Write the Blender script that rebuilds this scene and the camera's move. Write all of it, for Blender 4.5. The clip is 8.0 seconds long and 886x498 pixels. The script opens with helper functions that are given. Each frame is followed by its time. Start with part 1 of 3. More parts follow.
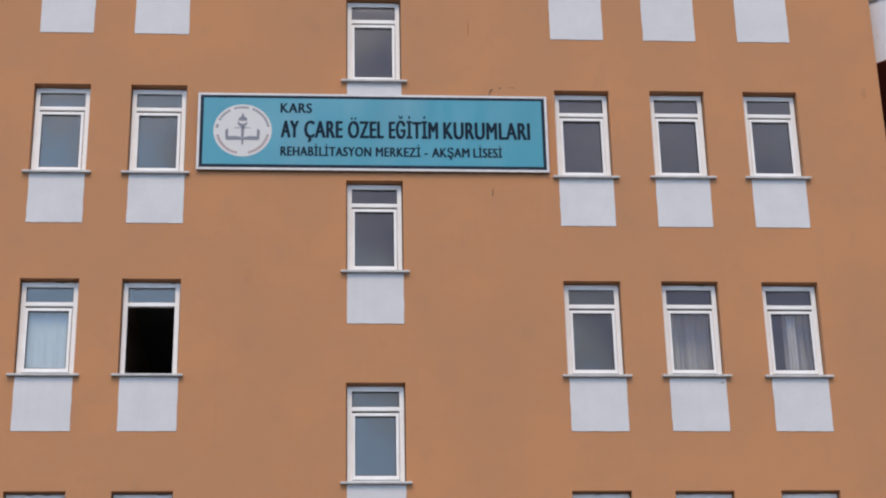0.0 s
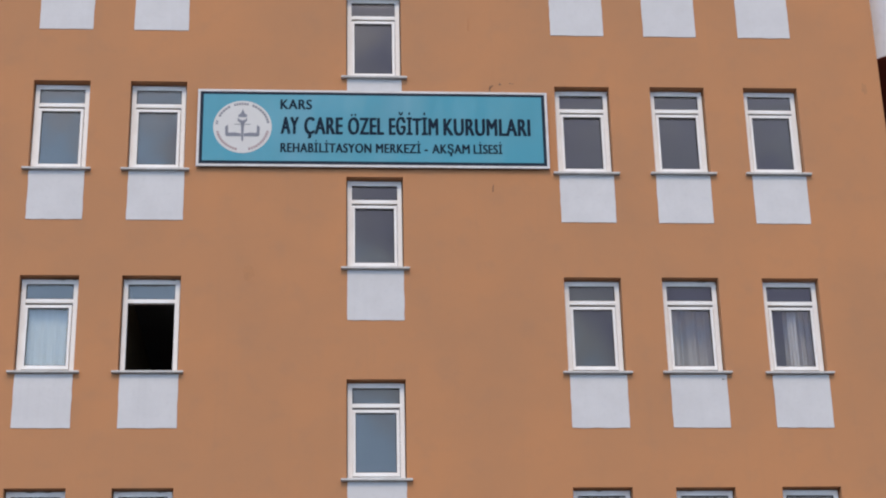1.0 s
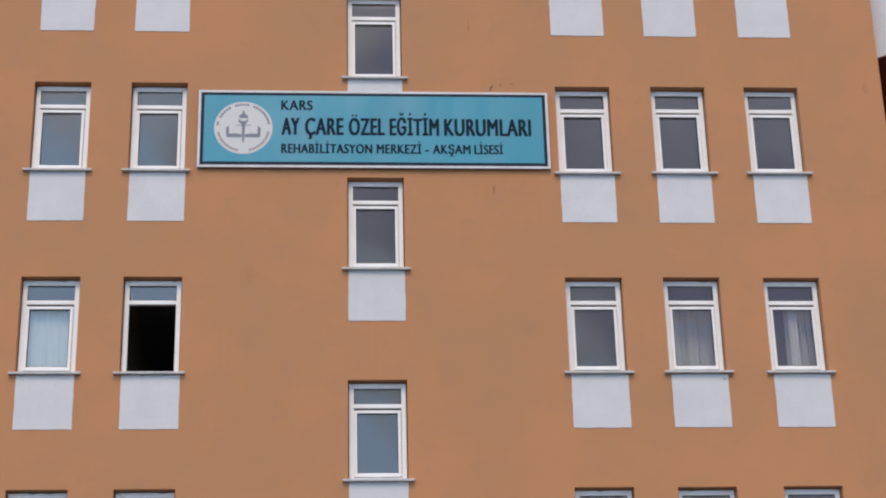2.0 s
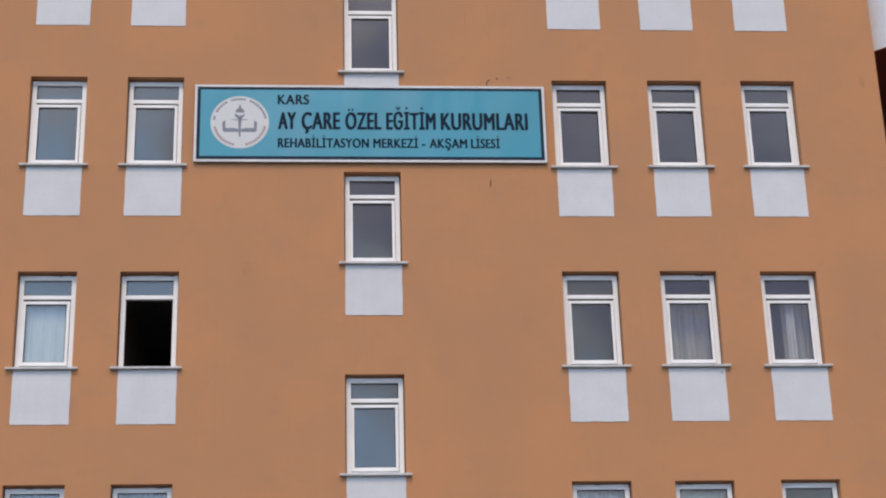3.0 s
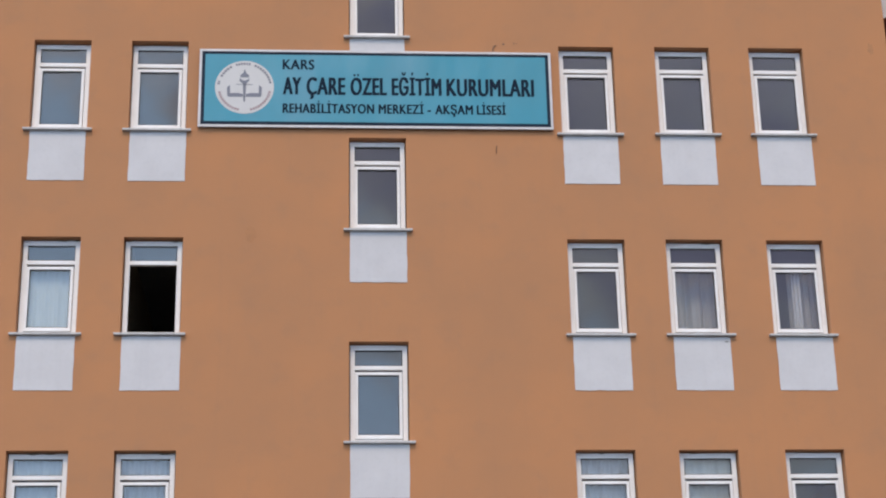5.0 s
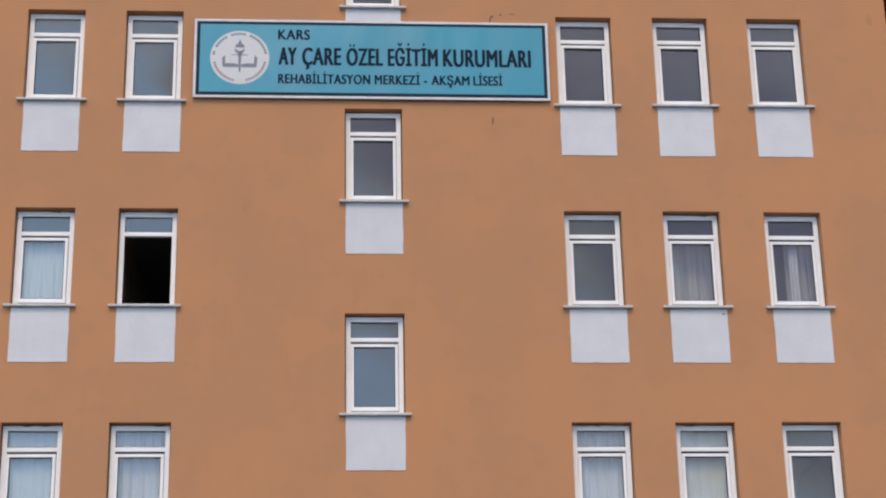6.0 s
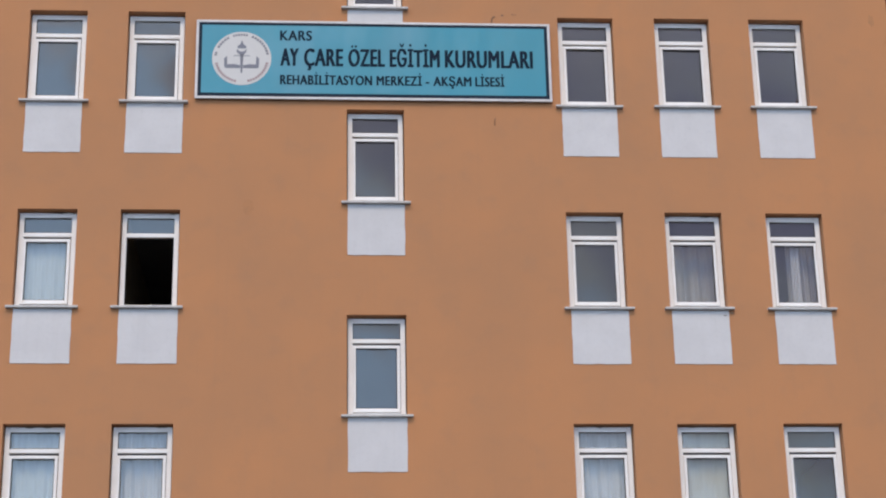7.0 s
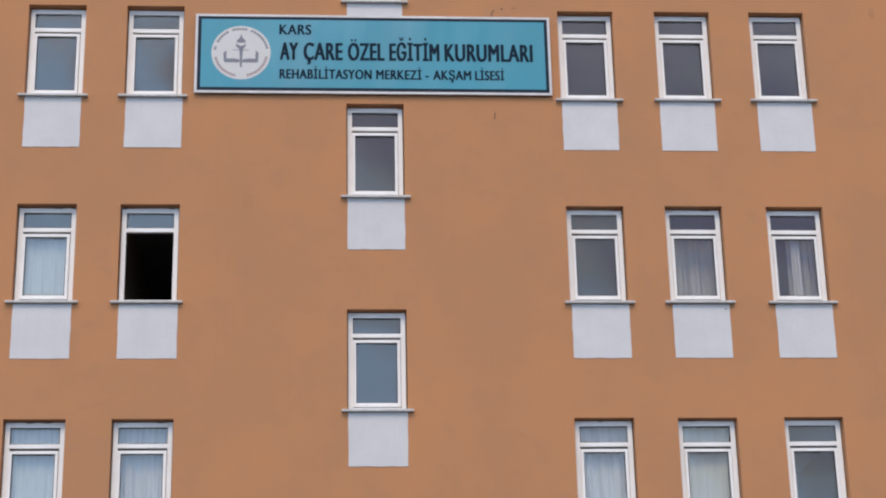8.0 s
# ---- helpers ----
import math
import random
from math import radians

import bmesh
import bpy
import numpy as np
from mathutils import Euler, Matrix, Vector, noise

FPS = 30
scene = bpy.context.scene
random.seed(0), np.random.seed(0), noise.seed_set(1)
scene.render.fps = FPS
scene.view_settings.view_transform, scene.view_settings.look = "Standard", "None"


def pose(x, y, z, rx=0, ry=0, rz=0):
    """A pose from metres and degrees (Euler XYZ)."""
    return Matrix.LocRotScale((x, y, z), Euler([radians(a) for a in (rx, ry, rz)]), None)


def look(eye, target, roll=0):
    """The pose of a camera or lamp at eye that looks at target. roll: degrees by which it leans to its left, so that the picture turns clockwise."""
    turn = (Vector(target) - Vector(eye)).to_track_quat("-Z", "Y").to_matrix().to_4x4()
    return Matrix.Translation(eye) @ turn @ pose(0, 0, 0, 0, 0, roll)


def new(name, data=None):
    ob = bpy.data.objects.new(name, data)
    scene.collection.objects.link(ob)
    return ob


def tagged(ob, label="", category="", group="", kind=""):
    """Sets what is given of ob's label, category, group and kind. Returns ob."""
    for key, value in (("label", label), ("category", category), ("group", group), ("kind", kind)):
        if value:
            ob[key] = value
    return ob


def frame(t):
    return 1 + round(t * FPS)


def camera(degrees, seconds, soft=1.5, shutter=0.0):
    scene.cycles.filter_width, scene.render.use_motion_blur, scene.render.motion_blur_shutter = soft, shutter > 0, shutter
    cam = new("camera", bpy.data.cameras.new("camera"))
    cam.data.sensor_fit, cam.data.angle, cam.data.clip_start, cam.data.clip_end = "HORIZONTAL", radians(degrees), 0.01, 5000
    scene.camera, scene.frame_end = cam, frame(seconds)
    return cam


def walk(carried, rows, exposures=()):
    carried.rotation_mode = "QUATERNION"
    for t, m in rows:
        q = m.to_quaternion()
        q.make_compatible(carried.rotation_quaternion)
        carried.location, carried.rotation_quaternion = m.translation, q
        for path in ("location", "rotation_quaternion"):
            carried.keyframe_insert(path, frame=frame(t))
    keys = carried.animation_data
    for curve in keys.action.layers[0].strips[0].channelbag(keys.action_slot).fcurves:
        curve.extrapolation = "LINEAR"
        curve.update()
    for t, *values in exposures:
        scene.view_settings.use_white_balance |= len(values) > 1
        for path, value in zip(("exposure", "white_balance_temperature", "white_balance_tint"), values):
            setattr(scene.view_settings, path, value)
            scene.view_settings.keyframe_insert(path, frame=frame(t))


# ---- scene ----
cam = camera(27.09, 8.0, soft=2.1)
# seconds, x, y, z, yaw, pitch, roll
ROWS = [
    (0.0, 0.000, -23.537, 1.600, -4.154, 23.104, 1.252),
    (0.5, -0.005, -23.529, 1.605, -4.218, 23.031, 1.353),
    (1.0, -0.013, -23.513, 1.618, -4.177, 22.977, 1.316),
    (1.5, 0.001, -23.534, 1.629, -4.087, 22.962, 1.361),
    (3.0, -0.014, -23.527, 1.655, -4.241, 22.718, 1.613),
    (3.5, -0.018, -23.506, 1.696, -4.125, 22.466, 1.529),
    (4.0, -0.004, -23.518, 1.750, -4.039, 22.153, 1.372),
    (4.5, -0.001, -23.535, 1.815, -3.980, 21.812, 1.242),
    (6.0, -0.011, -23.428, 1.918, -4.168, 20.341, 1.154),
    (6.5, -0.027, -23.440, 1.990, -4.216, 20.191, 1.175),
    (7.0, -0.030, -23.480, 2.036, -4.142, 20.087, 1.127),
    (7.5, -0.027, -23.473, 2.069, -4.160, 19.886, 1.076),
    (8.0, -0.025, -23.463, 2.084, -4.125, 19.816, 1.250),
]
EXPOSURE = 0.345
walk(cam, [(t, pose(x, y, z, 90 + pitch, 0, yaw) @ pose(0, 0, 0, 0, 0, -roll)) for t, x, y, z, yaw, pitch, roll in ROWS],
     exposures=[(0.0, EXPOSURE, 8450, 13.0), (3.0, EXPOSURE, 8450, 13.0), (4.5, EXPOSURE + 0.04, 8450, 13.0), (8.0, EXPOSURE + 0.04, 8450, 13.0)])

# ---- light: a bright, broken overcast sky and a veiled sun ----
SUN_HEIGHT, SUN_TURN = radians(50), radians(187)
world = bpy.data.worlds.new("sky")
scene.world = world
world.use_nodes = True
wn, wl = world.node_tree.nodes, world.node_tree.links
wn.clear()
w_out, w_bg = wn.new("ShaderNodeOutputWorld"), wn.new("ShaderNodeBackground")
w_sky = wn.new("ShaderNodeTexSky")
w_sky.sky_type, w_sky.sun_disc = "NISHITA", False
w_sky.sun_elevation, w_sky.sun_rotation, w_sky.dust_density = SUN_HEIGHT, SUN_TURN, 1.0
w_co, w_map, w_no = wn.new("ShaderNodeTexCoord"), wn.new("ShaderNodeMapping"), wn.new("ShaderNodeTexNoise")
w_map.inputs["Scale"].default_value = (1.0, 1.0, 2.2)
w_map.inputs["Location"].default_value = (0.35, 0.2, 0.1)
w_no.inputs["Scale"].default_value, w_no.inputs["Detail"].default_value = 2.6, 6.0
w_ramp, w_mix = wn.new("ShaderNodeValToRGB"), wn.new("ShaderNodeMix")
w_ramp.color_ramp.elements[0].position, w_ramp.color_ramp.elements[1].position = 0.47, 0.66
w_mix.data_type = "RGBA"
w_mix.inputs["B"].default_value = (3.0, 3.6, 6.3, 1)
wl.new(w_co.outputs["Generated"], w_map.inputs["Vector"])
wl.new(w_map.outputs["Vector"], w_no.inputs["Vector"])
# grey cloud overhead, opening to clear sky towards the horizon all round
w_sep, w_low, w_sum = wn.new("ShaderNodeSeparateXYZ"), wn.new("ShaderNodeMath"), wn.new("ShaderNodeMath")
w_low.operation, w_sum.operation = "MULTIPLY_ADD", "ADD"
w_low.inputs[1].default_value, w_low.inputs[2].default_value = 0.45, -0.15
wl.new(w_co.outputs["Generated"], w_sep.inputs["Vector"])
wl.new(w_sep.outputs["Z"], w_low.inputs[0])
wl.new(w_no.outputs["Fac"], w_sum.inputs[0])
wl.new(w_low.outputs[0], w_sum.inputs[1])
wl.new(w_sum.outputs[0], w_ramp.inputs["Fac"])
wl.new(w_ramp.outputs["Color"], w_mix.inputs["Factor"])
wl.new(w_sky.outputs["Color"], w_mix.inputs["A"])
# pale blue clear sky low all round, with an uneven upper edge that climbs a little to the west
w_no2, w_edge, w_rng, w_haze = wn.new("ShaderNodeTexNoise"), wn.new("ShaderNodeMath"), wn.new("ShaderNodeMapRange"), wn.new("ShaderNodeMix")
w_no2.inputs["Scale"].default_value, w_no2.inputs["Detail"].default_value = 9.0, 6.0
w_edge.operation = "MULTIPLY_ADD"
w_west, w_rise = wn.new("ShaderNodeMapRange"), wn.new("ShaderNodeMath")
w_west.inputs["From Min"].default_value, w_west.inputs["From Max"].default_value = -0.25, 0.25
w_west.inputs["To Min"].default_value, w_west.inputs["To Max"].default_value = -0.17, 0.19
w_rise.operation = "ADD"
wl.new(w_sep.outputs["X"], w_west.inputs["Value"])
wl.new(w_sep.outputs["Z"], w_rise.inputs[0])
wl.new(w_west.outputs["Result"], w_rise.inputs[1])
w_edge.inputs[1].default_value = 0.25
w_rng.inputs["From Min"].default_value, w_rng.inputs["From Max"].default_value = 0.58, 0.40
w_rng.interpolation_type = "SMOOTHSTEP"
w_haze.data_type = "RGBA"
w_haze.inputs["B"].default_value = (5.4, 8.8, 14.6, 1)
wl.new(w_map.outputs["Vector"], w_no2.inputs["Vector"])
wl.new(w_no2.outputs["Fac"], w_edge.inputs[0])
wl.new(w_rise.outputs[0], w_edge.inputs[2])
wl.new(w_edge.outputs[0], w_rng.inputs["Value"])
wl.new(w_rng.outputs["Result"], w_haze.inputs["Factor"])
wl.new(w_mix.outputs["Result"], w_haze.inputs["A"])
wl.new(w_haze.outputs["Result"], w_bg.inputs["Color"])
w_bg.inputs["Strength"].default_value = 0.15
wl.new(w_bg.outputs["Background"], w_out.inputs["Surface"])

sun_data = bpy.data.lights.new("sun", "SUN")
sun_data.energy, sun_data.angle, sun_data.color = 1.15, radians(26), (1.0, 0.93, 0.82)
sun = new("sun", sun_data)
sun.matrix_world = look((math.sin(SUN_TURN) * 40 * math.cos(SUN_HEIGHT), math.cos(SUN_TURN) * 40 * math.cos(SUN_HEIGHT), 40 * math.sin(SUN_HEIGHT)), (0, 0, 0))


# ---- materials ----
def material(name, rough=0.6, metal=0.0):
    m = bpy.data.materials.new(name)
    m.use_nodes = True
    b = m.node_tree.nodes["Principled BSDF"]
    b.inputs["Roughness"].default_value, b.inputs["Metallic"].default_value = rough, metal
    return m, m.node_tree.nodes, m.node_tree.links, b


def noise_node(n, l, scale, detail=4.0, stretch=(1, 1, 1), rough=0.55):
    co, mp, no = n.new("ShaderNodeTexCoord"), n.new("ShaderNodeMapping"), n.new("ShaderNodeTexNoise")
    mp.inputs["Scale"].default_value = stretch
    no.inputs["Scale"].default_value, no.inputs["Detail"].default_value, no.inputs["Roughness"].default_value = scale, detail, rough
    l.new(co.outputs["Object"], mp.inputs["Vector"])
    l.new(mp.outputs["Vector"], no.inputs["Vector"])
    return no.outputs["Fac"]


def ramp(n, l, fac, lo, hi):
    """A 0 to 1 mask that rises between lo and hi."""
    r = n.new("ShaderNodeMapRange")
    r.inputs["From Min"].default_value, r.inputs["From Max"].default_value = lo, hi
    l.new(fac, r.inputs["Value"])
    return r.outputs["Result"]


def blend(n, l, fac, a, b, mode="MIX"):
    m = n.new("ShaderNodeMix")
    m.data_type, m.blend_type = "RGBA", mode
    for key, v in (("Factor", fac), ("A", a), ("B", b)):
        if isinstance(v, tuple):
            m.inputs[key].default_value = (*v, 1)
        elif isinstance(v, (int, float)):
            m.inputs[key].default_value = v
        else:
            l.new(v, m.inputs[key])
    return m.outputs["Result"]


def scaled(n, l, v, k):
    m = n.new("ShaderNodeMath")
    m.operation = "MULTIPLY"
    l.new(v, m.inputs[0])
    m.inputs[1].default_value = k
    return m.outputs[0]


def bump(n, l, b, height, distance, strength=1.0):
    bp = n.new("ShaderNodeBump")
    bp.inputs["Distance"].default_value, bp.inputs["Strength"].default_value = distance, strength
    l.new(height, bp.inputs["Height"])
    l.new(bp.outputs["Normal"], b.inputs["Normal"])


def mottled(name, a, b_col, rough=0.6, scale=1.2, fine=14.0, dirt=(0.2, 0.17, 0.15), dirt_amount=0.2, relief=0.002, relief_scale=90.0, metal=0.0, streak=0.0, per_object=0.0):
    """Two tones in large patches, finer stains over them, rain streaks and a fine relief."""
    m, n, l, b = material(name, rough, metal)
    c = blend(n, l, ramp(n, l, noise_node(n, l, scale), 0.36, 0.64), a, b_col)
    c = blend(n, l, scaled(n, l, ramp(n, l, noise_node(n, l, fine, 6.0), 0.52, 0.8), dirt_amount), c, dirt)
    if streak:
        c = blend(n, l, scaled(n, l, ramp(n, l, noise_node(n, l, 1.0, 5.0, (9, 9, 0.35)), 0.55, 0.8), streak), c, dirt)
    if per_object:
        info = n.new("ShaderNodeObjectInfo")
        c = blend(n, l, scaled(n, l, info.outputs["Random"], per_object), c, dirt)
    l.new(c, b.inputs["Base Color"])
    if relief:
        bump(n, l, b, noise_node(n, l, relief_scale, 5.0, rough=0.65), relief)
    return m


def plain(name, col, rough=0.5, metal=0.0, shine=0.5):
    m, n, l, b = material(name, rough, metal)
    b.inputs["Specular IOR Level"].default_value = shine
    l.new(blend(n, l, scaled(n, l, noise_node(n, l, 9.0), 0.25), col, tuple(v * 0.7 for v in col)), b.inputs["Base Color"])
    return m


def glass_material():
    m = bpy.data.materials.new("window_glass")
    m.use_nodes = True
    n, l = m.node_tree.nodes, m.node_tree.links
    n.remove(n["Principled BSDF"])
    tr, gl, mx, fr = n.new("ShaderNodeBsdfTransparent"), n.new("ShaderNodeBsdfGlossy"), n.new("ShaderNodeMixShader"), n.new("ShaderNodeFresnel")
    tr.inputs["Color"].default_value = (0.94, 0.96, 0.975, 1)
    gl.inputs["Roughness"].default_value = 0.02
    fr.inputs["IOR"].default_value = 1.75
    bp = n.new("ShaderNodeBump")
    bp.inputs["Distance"].default_value, bp.inputs["Strength"].default_value = 0.004, 0.5
    l.new(noise_node(n, l, 1.6, 2.0), bp.inputs["Height"])
    l.new(bp.outputs["Normal"], gl.inputs["Normal"])
    l.new(fr.outputs["Fac"], mx.inputs["Fac"])
    l.new(tr.outputs["BSDF"], mx.inputs[1])
    l.new(gl.outputs["BSDF"], mx.inputs[2])
    l.new(mx.outputs["Shader"], n["Material Output"].inputs["Surface"])
    return m


def sheer_material(name, col, solid):
    m = bpy.data.materials.new(name)
    m.use_nodes = True
    n, l = m.node_tree.nodes, m.node_tree.links
    n.remove(n["Principled BSDF"])
    df, tl, tr, m1, m2 = n.new("ShaderNodeBsdfDiffuse"), n.new("ShaderNodeBsdfTranslucent"), n.new("ShaderNodeBsdfTransparent"), n.new("ShaderNodeMixShader"), n.new("ShaderNodeMixShader")
    c = blend(n, l, scaled(n, l, noise_node(n, l, 60.0, 3.0, (1, 1, 0.08)), 0.3), col, tuple(v * 0.6 for v in col))
    l.new(c, df.inputs["Color"])
    l.new(c, tl.inputs["Color"])
    m1.inputs["Fac"].default_value = 0.25
    m2.inputs["Fac"].default_value = solid
    l.new(df.outputs["BSDF"], m1.inputs[1])
    l.new(tl.outputs["BSDF"], m1.inputs[2])
    l.new(tr.outputs["BSDF"], m2.inputs[1])
    l.new(m1.outputs["Shader"], m2.inputs[2])
    l.new(m2.outputs["Shader"], n["Material Output"].inputs["Surface"])
    return m


def vinyl_material(name, a, b_col):
    """Glossy printed sheet, slightly wavy between its fixings, with patches of pale sky sheen painted into its colour.
    """
    m, n, l, b = material(name, 0.28)
    b.inputs["Specular IOR Level"].default_value = 0.38
    c = blend(n, l, ramp(n, l, noise_node(n, l, 0.7), 0.36, 0.64), a, b_col)
    c = blend(n, l, scaled(n, l, ramp(n, l, noise_node(n, l, 1.1, 3.0, (1, 1, 0.4)), 0.48, 0.70), 0.30), c, (0.17, 0.34, 0.42))
    l.new(c, b.inputs["Base Color"])
    bump(n, l, b, noise_node(n, l, 1.3, 2.0, (1, 1, 0.35)), 0.06)
    return m


WALL = mottled("orange_facade_paint", (0.525, 0.222, 0.095), (0.46, 0.207, 0.096), 0.85, 0.55, 2.6, (0.33, 0.18, 0.105), 0.30, 0.003, 70.0, streak=0.12)
SCUFF = mottled("scuffed_facade_paint", (0.475, 0.208, 0.092), (0.44, 0.197, 0.09), 0.9, 9.0, 20.0, (0.33, 0.17, 0.095), 0.3, 0.003, 70.0)
PANEL = mottled("pale_grey_plaster", (0.635, 0.615, 0.605), (0.595, 0.575, 0.565), 0.8, 2.2, 18.0, (0.4, 0.39, 0.39), 0.18, 0.002, 80.0, streak=0.12, per_object=0.1)
PVC = mottled("white_pvc", (0.885, 0.86, 0.825), (0.83, 0.805, 0.77), 0.35, 3.0, 25.0, (0.5, 0.44, 0.4), 0.18, 0.0, streak=0.1, per_object=0.08)
SILL = mottled("grey_sill_stone", (0.60, 0.58, 0.55), (0.50, 0.48, 0.46), 0.7, 6.0, 30.0, (0.2, 0.16, 0.13), 0.4, 0.002, 120.0)
GASKET = plain("black_gasket", (0.03, 0.03, 0.035), 0.6)
GLASS = glass_material()
PLASTER_BIT = mottled("old_mortar", (0.36, 0.30, 0.24), (0.16, 0.12, 0.09), 0.95, 30.0, 60.0, relief=0.004)
ROOM = mottled("room_paint", (0.33, 0.33, 0.34), (0.29, 0.29, 0.30), 0.9, 1.0, 10.0, relief=0.0)
BEIGE_ROOM = mottled("beige_room_paint", (0.68, 0.55, 0.38), (0.62, 0.50, 0.35), 0.9, 1.0, 10.0, relief=0.0)
SHEER_WHITE = sheer_material("white_sheer", (0.86, 0.87, 0.89), 0.88)
SHEER_BLUE = sheer_material("blue_white_sheer", (0.76, 0.87, 0.92), 0.95)
SHEER_GREY = sheer_material("grey_sheer", (0.74, 0.74, 0.74), 0.74)
SHEER_GREEN = sheer_material("cream_sheer", (0.80, 0.82, 0.76), 0.9)
SIGN_BLUE = vinyl_material("turquoise_vinyl", (0.020, 0.285, 0.375), (0.034, 0.275, 0.35))
CASING = mottled("dull_grey_sheet_steel", (0.16, 0.15, 0.14), (0.11, 0.10, 0.095), 0.6, 3.0, 30.0, (0.10, 0.06, 0.04), 0.4, 0.0)
# dark colour that puts the shaded line round each frame into a joint bead
JOINT_SHADE = plain("dark_joint_shade", (0.13, 0.095, 0.075), 0.8)
NAVY = plain("navy_vinyl", (0.010, 0.024, 0.042), 0.7, shine=0.2)
LETTER = plain("dark_navy_letter", (0.007, 0.020, 0.036), 0.75, shine=0.12)
SIGN_RIM = mottled("white_aluminium_rim", (0.66, 0.64, 0.63), (0.56, 0.54, 0.53), 0.4, 3.0, 30.0, (0.3, 0.25, 0.22), 0.3, 0.0)
DISC = plain("white_vinyl", (0.60, 0.585, 0.56), 0.5)
EMBLEM_GREY = plain("grey_vinyl", (0.19, 0.20, 0.235), 0.6)
EMBLEM_DARK = plain("dark_grey_vinyl", (0.20, 0.20, 0.225), 0.6)
EMBLEM_RED = plain("faded_red_vinyl", (0.36, 0.24, 0.24), 0.6)
STEEL = mottled("rusty_steel", (0.18, 0.12, 0.08), (0.10, 0.06, 0.04), 0.7, 20.0, 60.0, relief=0.0)
WHITE_WALL = mottled("white_parapet_paint", (0.74, 0.75, 0.78), (0.68, 0.69, 0.73), 0.8, 1.5, 12.0, (0.45, 0.44, 0.44), 0.2, 0.002, 80.0)
RED_WALL = mottled("dark_red_paint", (0.22, 0.05, 0.033), (0.18, 0.045, 0.03), 0.85, 1.0, 10.0, relief=0.002)
COPING = mottled("grey_coping", (0.22, 0.21, 0.20), (0.16, 0.15, 0.15), 0.7, 4.0, 30.0)
ASPHALT = mottled("asphalt", (0.045, 0.045, 0.047), (0.06, 0.058, 0.056), 0.95, 0.15, 3.0, (0.04, 0.04, 0.04), 0.4, 0.004, 60.0)
ROOF = mottled("roof_felt", (0.12, 0.12, 0.12), (0.17, 0.165, 0.16), 0.95, 0.6, 5.0)


# ---- mesh helpers ----
def box(bm, x0, x1, y0, y1, z0, z1):
    vs = [bm.verts.new((x, y, z)) for z in (z0, z1) for x, y in ((x0, y0), (x1, y0), (x1, y1), (x0, y1))]
    for f in ((3, 2, 1, 0), (4, 5, 6, 7), (0, 1, 5, 4), (1, 2, 6, 5), (2, 3, 7, 6), (3, 0, 4, 7)):
        bm.faces.new([vs[i] for i in f])
    return vs


def prism(bm, outline, y0, y1):
    """An upright outline of (x, z), front at y0, back at y1."""
    a, b = [bm.verts.new((x, y0, z)) for x, z in outline], [bm.verts.new((x, y1, z)) for x, z in outline]
    bm.faces.new(a)
    bm.faces.new(b[::-1])
    k = len(outline)
    for i in range(k):
        bm.faces.new((a[i], b[i], b[(i + 1) % k], a[(i + 1) % k]))


def slab(bm, outline, z0, z1):
    """A lying outline of (x, y) from z0 to z1."""
    a, b = [bm.verts.new((x, y, z0)) for x, y in outline], [bm.verts.new((x, y, z1)) for x, y in outline]
    bm.faces.new(a[::-1])
    bm.faces.new(b)
    k = len(outline)
    for i in range(k):
        bm.faces.new((a[i], a[(i + 1) % k], b[(i + 1) % k], b[i]))


def mesh_of(name, bm, mat, bevel=0.0):
    bmesh.ops.recalc_face_normals(bm, faces=bm.faces)
    if bevel:
        bmesh.ops.bevel(bm, geom=bm.edges[:], offset=bevel, segments=2, profile=0.6, affect="EDGES", clamp_overlap=True)
    me = bpy.data.meshes.new(name)
    bm.to_mesh(me)
    bm.free()
    me.materials.append(mat)
    return me


def part(name, me, parent=None, label="", at=None):
    ob = new(name, me)
    ob.parent = parent
    if at is not None:
        ob.matrix_basis = at
    return tagged(ob, label)


def one_box(name, mat, *b, bevel=0.0):
    bm = bmesh.new()
    box(bm, *b)
    return mesh_of(name, bm, mat, bevel)


# ---- plan ----
LEFT, RIGHT, BACK, TOP = -7.6, 8.215, 12.0, 18.6
THICK = 0.30
WIDE, TALL = 0.775, 1.370
GAP, GAP_TOP = 0.012, 0.010  # joint between the plaster and the window frame
COLUMN = {"a": -4.075, "b": -2.690, "c": 0.373, "d": 3.390, "e": 4.782, "f": 6.180}
ROW = {1: 17.19, 2: 14.19, 3: 11.187, 4: 8.186}
STAIR_ROW = {1: 15.685, 2: 12.705, 3: 9.690}
# how far single openings stray from the grid, sideways and in height
STRAY = {("a", 3): (0.004, 0.0), ("b", 2): (-0.015, 0.0), ("b", 3): (0.0, 0.0), ("d", 2): (0.0, -0.01), ("d", 4): (-0.020, -0.004), ("e", 2): (0.008, 0.0),
         ("e", 3): (-0.018, 0.004), ("e", 4): (-0.028, -0.008), ("f", 2): (-0.012, 0.005), ("f", 4): (0.006, -0.004), ("a", 4): (-0.004, 0.004), ("b", 4): (0.002, 0.003)}


def corner_of(c, r):
    """The left edge and the head of an opening."""
    dx, dz = STRAY.get((c, r), (0.0, 0.0))
    return COLUMN[c] + dx, (STAIR_ROW if c == "c" else ROW)[r] + dz


def hole(c, r):
    x, z = corner_of(c, r)
    return c, r, x, z - TALL, z


HOLES = [hole(c, r) for r in (2, 3, 4) for c in "abdef"] + [hole("c", r) for r in (1, 2, 3)]


